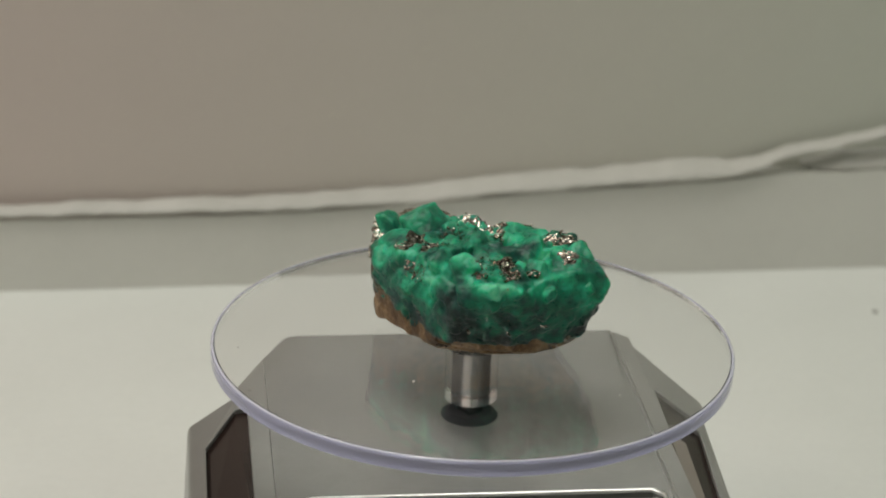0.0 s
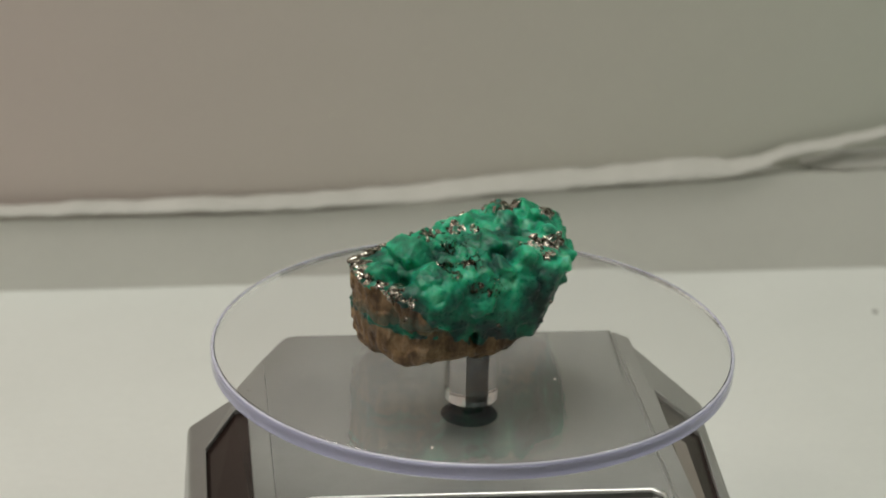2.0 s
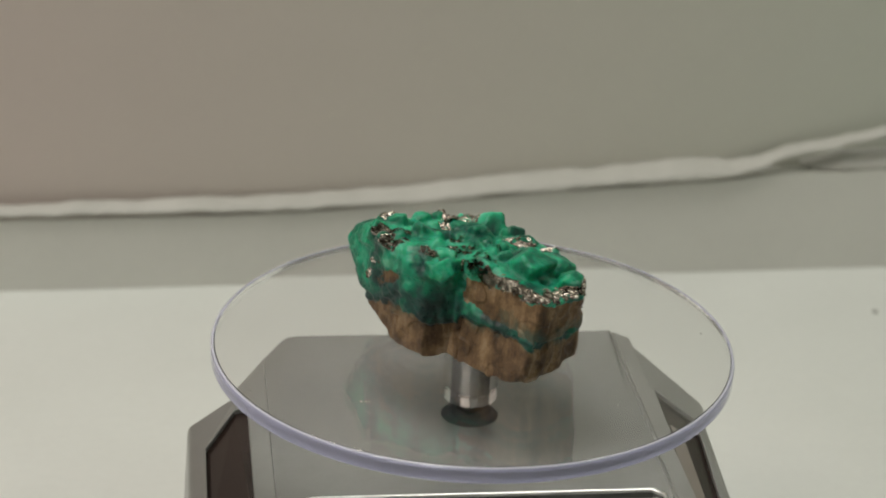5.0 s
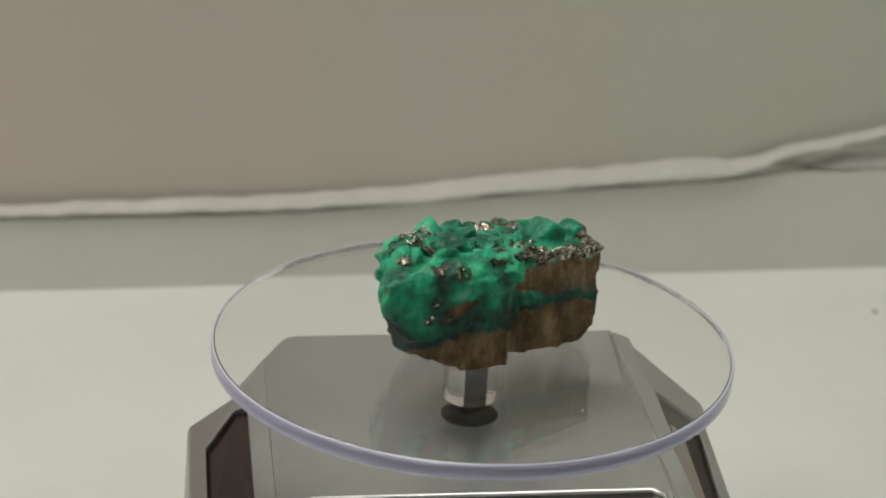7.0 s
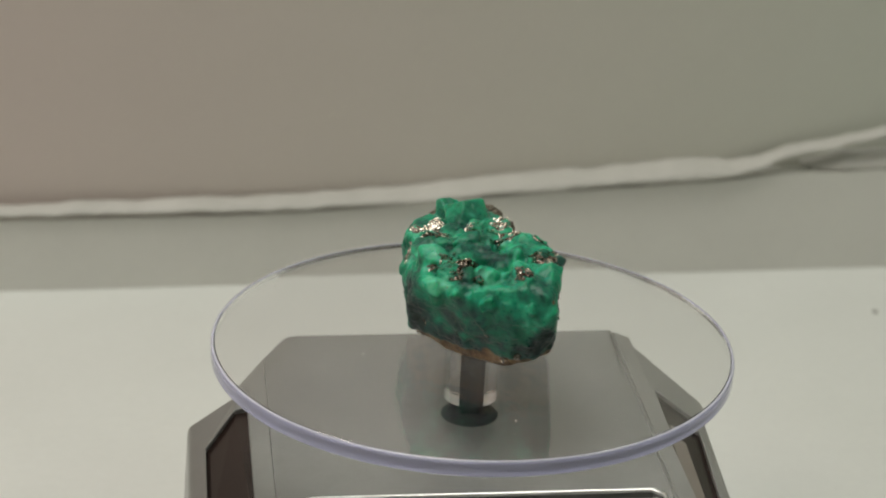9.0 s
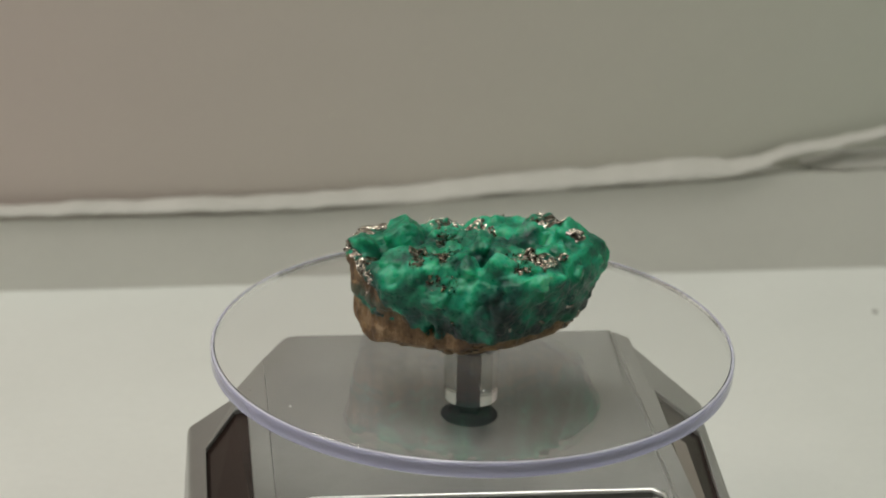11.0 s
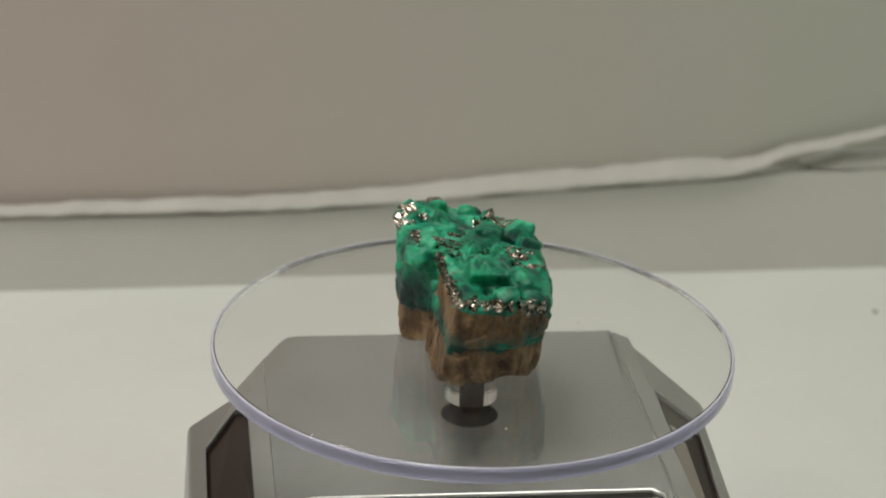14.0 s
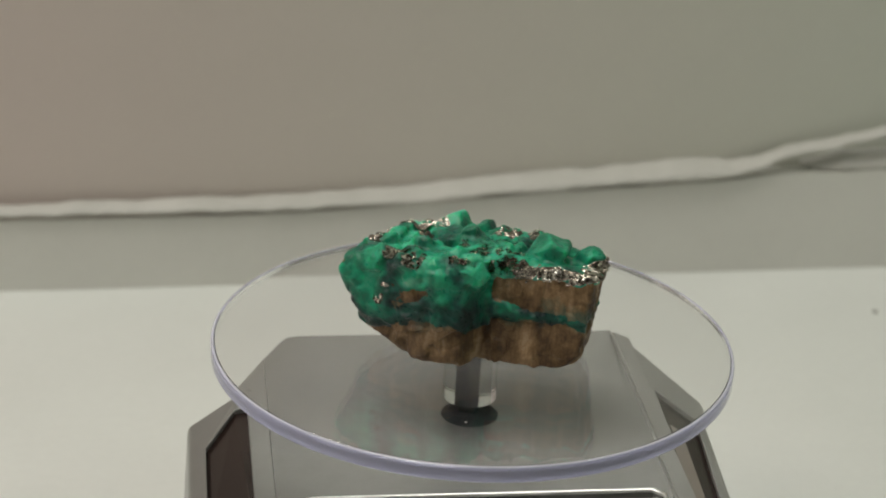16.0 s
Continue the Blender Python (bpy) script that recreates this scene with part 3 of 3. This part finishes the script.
def grow_crystals(bm, P, P2, N, cover):
    """Adds crystal blocks, in mm, to the crust's mesh; they are fused with it later."""
    rng = np.random.default_rng(77)
    taken = []

    def plant(k, size, sink, upright):
        q = Vector(N[k]).to_track_quat("Z", "Y") if upright else Euler(rng.uniform(0, 6.28, 3)).to_quaternion()
        tilt = Euler(rng.normal(0, 0.25, 3)).to_quaternion()
        turn = Euler((0, 0, rng.uniform(0, 6.28))).to_quaternion()
        one = crystal_block(rng, size)
        m = Matrix.Translation(Vector(P2[k]) - Vector(N[k]) * sink) @ (q @ tilt @ turn).to_matrix().to_4x4()
        bmesh.ops.transform(one, matrix=m, verts=one.verts)
        me = bpy.data.meshes.new("block")
        one.to_mesh(me)
        one.free()
        bm.from_mesh(me)
        bpy.data.meshes.remove(me)
        taken.append((P2[k], size))

    for x, y, w, h in LUMPS:
        k = int(np.argmin((P[:, 0] - x) ** 2 + (P[:, 1] - y) ** 2 + 100 * (P[:, 2] < 3)))
        plant(k, w * 0.82, w * 0.82 - h, True)
    index = np.where(cover > 1.2)[0]
    tries = 0
    while len(taken) < 92 and tries < 4000:
        tries += 1
        k = int(rng.choice(index))
        crown = P[k, 2] > 5
        size = rng.uniform(0.9, 2.4) if crown else rng.uniform(1.8, 3.8)
        if cover[k] < size * (0.4 if crown else 1.1):
            continue
        if any(np.linalg.norm(P2[k] - c) < 0.5 * (size + z) for c, z in taken):
            continue
        if any(math.hypot(P[k, 0] - x, P[k, 1] - y) < w + 0.4 * size for x, y, w, h in HOLLOWS) and crown:
            continue
        plant(k, size, size * (rng.uniform(0.55, 0.85) if crown else rng.uniform(0.9, 1.02)), rng.random() < 0.7)


def build_stone():
    stone = empty("mineral_specimen", Matrix.Translation(HEART))
    tagged(stone, "rough emerald green crystal mass on brown rock with pyrite specks", "mineral")
    # host rock
    me, D = sphere_mesh(8)
    P = stone_skin(D)
    me.vertices.foreach_set("co", (D * stone_radius(D, 14.0)[:, None] * 0.001).ravel())
    me.update()
    N = np.empty(len(D) * 3)
    me.vertices.foreach_get("normal", N)
    N = N.reshape(-1, 3) * 0.8 + D * 0.2
    me.vertices.foreach_set("co", (P * 0.001).ravel())
    me.materials.append(MATRIX)
    me.name = "host_rock"
    tagged(new("host_rock", me), "brown layered host rock").parent = stone
    # emerald crust: blocky crystals growing over the rock
    me, D = sphere_mesh(8)
    az = np.degrees(np.arctan2(P[:, 1], P[:, 0]))
    z = P[:, 2] + 72
    wander = 1.7 * fractal(P, 0.2, 5, 9)
    cover = z + wander - green_height(az)
    half = np.interp(az, [74, 80, 100, 118, 180], [2.6, 2.0, 1.3, 0.35, 0.3])
    half = np.where(az < 0, 0.35, half)
    mid = np.interp(az, [76, 100, 125, 150, 180], [71.6, 71.0, 69.6, 69.6, 68.0])
    vein = half - np.abs(z - mid + 0.9 * fractal(P, 0.1, 2, 11)) + 1.1 * fractal(P, 0.3, 4, 13)
    patch = (np.hypot((az - 9) / 14, (z - 74.9) / 2.1) - 1) * 2.2 + 1.2 * wander
    cover = np.where((az > -14) & (az < 40), np.minimum(cover, patch), cover)
    cover = np.maximum(cover, np.where((az > 75) | (az < -158), vein * 0.8, -9))
    rng = np.random.default_rng(12)
    lump = np.zeros(len(P))
    top = np.clip((P[:, 2] - 4) / 3, 0, 1)
    for x, y, w, h in LUMPS:
        a = rng.uniform(0, 1.57)
        dx, dy = P[:, 0] - x, P[:, 1] - y
        qx, qy = np.abs(dx * math.cos(a) + dy * math.sin(a)), np.abs(dy * math.cos(a) - dx * math.sin(a))
        n4 = (qx ** 4 + (qy * rng.uniform(0.9, 1.2)) ** 4) ** 0.25
        tip = h * (1 + rng.uniform(-0.08, 0.08) * dx + rng.uniform(-0.08, 0.08) * dy)
        lump = np.maximum(lump, np.clip((w - n4) * 0.6, 0, 0.4 * tip) * top)
    for k in range(300):
        d = rng.normal(size=3)
        d /= np.linalg.norm(d)
        if d[2] < -0.45:
            continue
        c = d * stone_radius(d[None])[0]
        q = np.linalg.qr(rng.normal(size=(3, 3)))[0]
        size = rng.uniform(0.7, 2.2)
        L = np.abs((P - c) @ q)
        box_norm = np.maximum(np.maximum(L[:, 0], L[:, 1] * rng.uniform(0.8, 1.3)), L[:, 2] * rng.uniform(0.5, 0.9))
        lump = np.maximum(lump, np.clip((size - box_norm) * 1.2, 0, rng.uniform(0.2, 1.0) * (1.0 if d[2] > 0.3 else 0.55)))
    fine = 0.12 * fractal(P, 0.5, 4, 21)
    grow = np.clip(cover * 0.4, -0.8, 0.12) + np.clip(cover, 0, 1) * (0.85 * lump + fine)
    for x, y, w, depth in HOLLOWS:
        g = np.exp(-(((P[:, 0] - x) ** 2 + (P[:, 1] - y) ** 2) / w ** 2) ** 1.6) * (P[:, 2] > 3)
        grow -= depth * g
        P -= N * (depth * 1.05 * g)[:, None]
        grow += depth * 1.05 * g
    P2 = P + N * grow[:, None]
    bpy.data.meshes["host_rock"].vertices.foreach_set("co", (P * 0.001).ravel())
    me.vertices.foreach_set("co", P2.ravel())
    bm = bmesh.new()
    bm.from_mesh(me)
    grow_crystals(bm, P, P2, N, cover)
    bmesh.ops.scale(bm, vec=(0.001, 0.001, 0.001), verts=bm.verts)
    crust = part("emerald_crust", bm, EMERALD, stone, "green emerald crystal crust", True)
    fuse = crust.modifiers.new("fuse", "REMESH")
    fuse.mode, fuse.voxel_size, fuse.use_smooth_shade = "VOXEL", 0.00022, True
    soft = crust.modifiers.new("soften", "SMOOTH")
    soft.factor, soft.iterations = 0.5, 9
    grain = bpy.data.textures.new("sugar", "CLOUDS")
    grain.noise_scale, grain.noise_depth = 0.0013, 3
    sugar = crust.modifiers.new("sugar", "DISPLACE")
    sugar.texture, sugar.strength, sugar.mid_level = grain, 0.00045, 0.36
    bpy.context.view_layer.update()
    fused = crust.evaluated_get(bpy.context.evaluated_depsgraph_get()).to_mesh()
    F = np.empty(len(fused.vertices) * 3)
    fused.vertices.foreach_get("co", F)
    F = F.reshape(-1, 3) * 1000
    # pyrite: crusts of small cubes, sunk at their edges into what they grow on
    allp = np.vstack([P, F])
    skin = np.linalg.norm(allp, axis=1)
    rows, cols = 400, 800
    ei = np.clip((np.degrees(np.arcsin(allp[:, 2] / skin)) + 90) / 180 * rows, 0, rows - 1).astype(int)
    ai = ((np.degrees(np.arctan2(allp[:, 1], allp[:, 0])) + 180) / 360 * cols).astype(int) % cols
    table = np.zeros((rows, cols))
    np.maximum.at(table, (ei, ai), skin)
    for _ in range(6):
        spread = np.maximum.reduce([np.roll(table, 1, 1), np.roll(table, -1, 1), np.vstack([table[1:], table[-1:]]), np.vstack([table[:1], table[:-1]])])
        table = np.where(table > 0, table, spread)

    def height(Q):
        q = Q / np.linalg.norm(Q, axis=1)[:, None]
        e = np.clip((np.degrees(np.arcsin(q[:, 2])) + 90) / 180 * rows - 0.5, 0, rows - 1.001)
        a = ((np.degrees(np.arctan2(q[:, 1], q[:, 0])) + 180) / 360 * cols - 0.5) % cols
        e0, a0 = e.astype(int), a.astype(int)
        fe, fa = e - e0, a - a0
        a1 = (a0 + 1) % cols
        a0 %= cols
        return q, (table[e0, a0] * (1 - fa) + table[e0, a1] * fa) * (1 - fe) + (table[e0 + 1, a0] * (1 - fa) + table[e0 + 1, a1] * fa) * fe

    prng = np.random.default_rng(5)

    def druse(p, radius, grain=0.55, step=0.13, lift=0.0, long=1.0):
        """One crust of pyrite round the direction of p (mm about the heart)."""
        d = Vector(p).normalized()
        side = d.orthogonal().normalized()
        other = d.cross(side)
        turn = prng.uniform(0, math.pi)
        U = np.array(side * math.cos(turn) + other * math.sin(turn))
        V = np.array(other * math.cos(turn) - side * math.sin(turn))
        r0 = height(np.array([d]))[1][0]
        n = int(radius * 1.35 * long / step)
        k = np.arange(-n, n + 1) * step
        gu, gv = np.meshgrid(k, k, indexing="ij")
        base = np.array(d) * r0 + gu[..., None] * U + gv[..., None] * V
        q, h = height(base.reshape(-1, 3))
        h = np.clip(h, r0 - 2.2, r0 + 2.2)
        flat = np.stack([gu.ravel() / long, gv.ravel()], 1)
        off = Vector(prng.uniform(-40, 40, 3))
        ragged = np.array([noise.fractal(Vector((x, y, 0)) * 0.75 + off, 0.9, 2.0, 4) for x, y in flat])
        edge = np.hypot(flat[:, 0], flat[:, 1]) / radius + 0.62 * ragged
        rise = np.full(len(flat), -1.0)
        for _ in range(int(7.5 * (radius / grain) ** 2 * long)):
            c = prng.uniform(-1.3, 1.3, 2) * radius * (long, 1)
            m = np.linalg.qr(prng.normal(size=(3, 3)))[0]
            size = grain * prng.choice((0.45, 0.6, 0.8, 1.0, 1.5)) * 0.62
            near = np.abs(gu.ravel() - c[0]) + np.abs(gv.ravel() - c[1]) < size * 2.6
            if not near.any():
                continue
            w = m[:, np.argmax(np.abs(m[2]))]
            w = w * np.sign(w[2])
            du, dv = gu.ravel()[near] - c[0], gv.ravel()[near] - c[1]
            top = size * prng.uniform(0.1, 0.8) - (w[0] * du + w[1] * dv) / max(w[2], 0.5)
            a = math.atan2(m[1, 0], m[0, 0])
            sq = np.maximum(np.abs(du * math.cos(a) + dv * math.sin(a)), np.abs(dv * math.cos(a) - du * math.sin(a)))
            rise[near] = np.maximum(rise[near], np.where(sq < size, np.minimum(top, size), top - 3.0 * (sq - size)))
        rise = np.clip(rise, -0.12, 0.5) + lift
        rise = rise * np.clip((1.05 - edge) * 4, 0, 1) - np.clip((edge - 0.86) * 2.6, 0, 3.0) + 0.05
        X = q * (h + rise)[:, None] * 0.001
        keep = (edge < 1.22).reshape(gu.shape)
        index = np.arange(len(flat)).reshape(gu.shape)
        ok = keep[:-1, :-1] & keep[1:, :-1] & keep[1:, 1:] & keep[:-1, 1:]
        quads = np.stack([index[:-1, :-1][ok], index[1:, :-1][ok], index[1:, 1:][ok], index[:-1, 1:][ok]], 1)
        used, faces = np.unique(quads, return_inverse=True)
        if not len(used):
            return
        me = bpy.data.meshes.new("pyrite")
        me.from_pydata(X[used].tolist(), [], faces.reshape(-1, 4).tolist())
        me.materials.append(PYRITE)
        tagged(new("pyrite", me), "glittering bronze pyrite").parent = stone

    # on the crown: x, y, radius, length to breadth
    for x, y, r, long in ((-8.4, -2.8, 2.5, 1.5), (-11.4, 0.9, 1.7, 1.2), (2.2, 4.4, 2.0, 1.6), (-3.9, 2.4, 1.9, 1.7), (18.2, -1.6, 1.4, 1.3), (6.9, -14.6, 2.0, 1.4),
                          (1.8, -12.2, 2.2, 1.4), (0.4, -16.6, 1.0, 1.2), (8.6, 7.2, 1.5, 1.5), (14.4, -0.5, 1.5, 1.4), (-1.2, 8.0, 2.2, 1.5), (4.0, 0.4, 1.3, 1.3),
                          (16.6, -8.2, 1.4, 1.5), (12.3, -16.0, 1.0, 1.2), (2.6, -18.0, 1.0, 1.2), (7.2, -10.8, 1.1, 1.2), (16.0, 2.4, 1.5, 1.3), (-14.2, -1.6, 1.2, 1.4)):
        druse((x, y, 10 if x > -5 else 8), r, 0.66, long=long)
    # on the flanks: x, y, z, radius
    for x, y, zz, r in ((-10.8, -8.4, 5.6, 2.1), (-13.2, -6.0, 5.8, 1.6), (-22.0, 8.7, 5.0, 2.0), (-21.5, 4.6, 4.2, 1.2), (21.7, -2.4, 1.2, 1.1), (24.0, -1.8, 5.0, 0.6),
                        (-6.2, -10.4, -9.4, 1.1), (19.1, -11.0, -6.4, 1.0), (16.5, -11.6, -7.8, 1.1), (-1.0, -15.4, -3.4, 0.6), (8.0, -17.0, -4.4, 0.6), (-10.6, -9.8, -2.4, 0.7),
                        (14.5, -15.4, -2.0, 0.5), (-21.6, 6.0, 0.4, 0.7)):
        druse((x, y, zz), r, 0.5)
    # along the broken rim of the brown block
    for f in np.linspace(0, 1, 12):
        druse((2.0 - 14.6 * f, 8.6 + 11.6 * f, 8.4 - 0.8 * f), prng.uniform(1.1, 1.5), 0.8, lift=0.28)
    for f in np.linspace(0, 1, 6):
        druse((-13.6 - 7.6 * f, 20.0 - 8.4 * f, 7.2 - 0.6 * f), prng.uniform(1.0, 1.4), 0.8, lift=0.22)
    return stone


STONE = build_stone()


# ---------------------------------------------------------------- what turns
def motions():
    times = [0.5 * k for k in range(33)]
    tilt = pose(0, 0, 0, -0.76, -0.30, 0)

    def turn(t):
        return Matrix.Rotation(2 * math.pi * t / PERIOD, 4, "Z")
    walk(PLATE, [(t, Matrix.Translation((0, 0, DISC_Z)) @ turn(t) @ tilt) for t in times])
    walk(STONE, [(t, turn(t) @ Matrix.Translation(HEART)) for t in times])


motions()
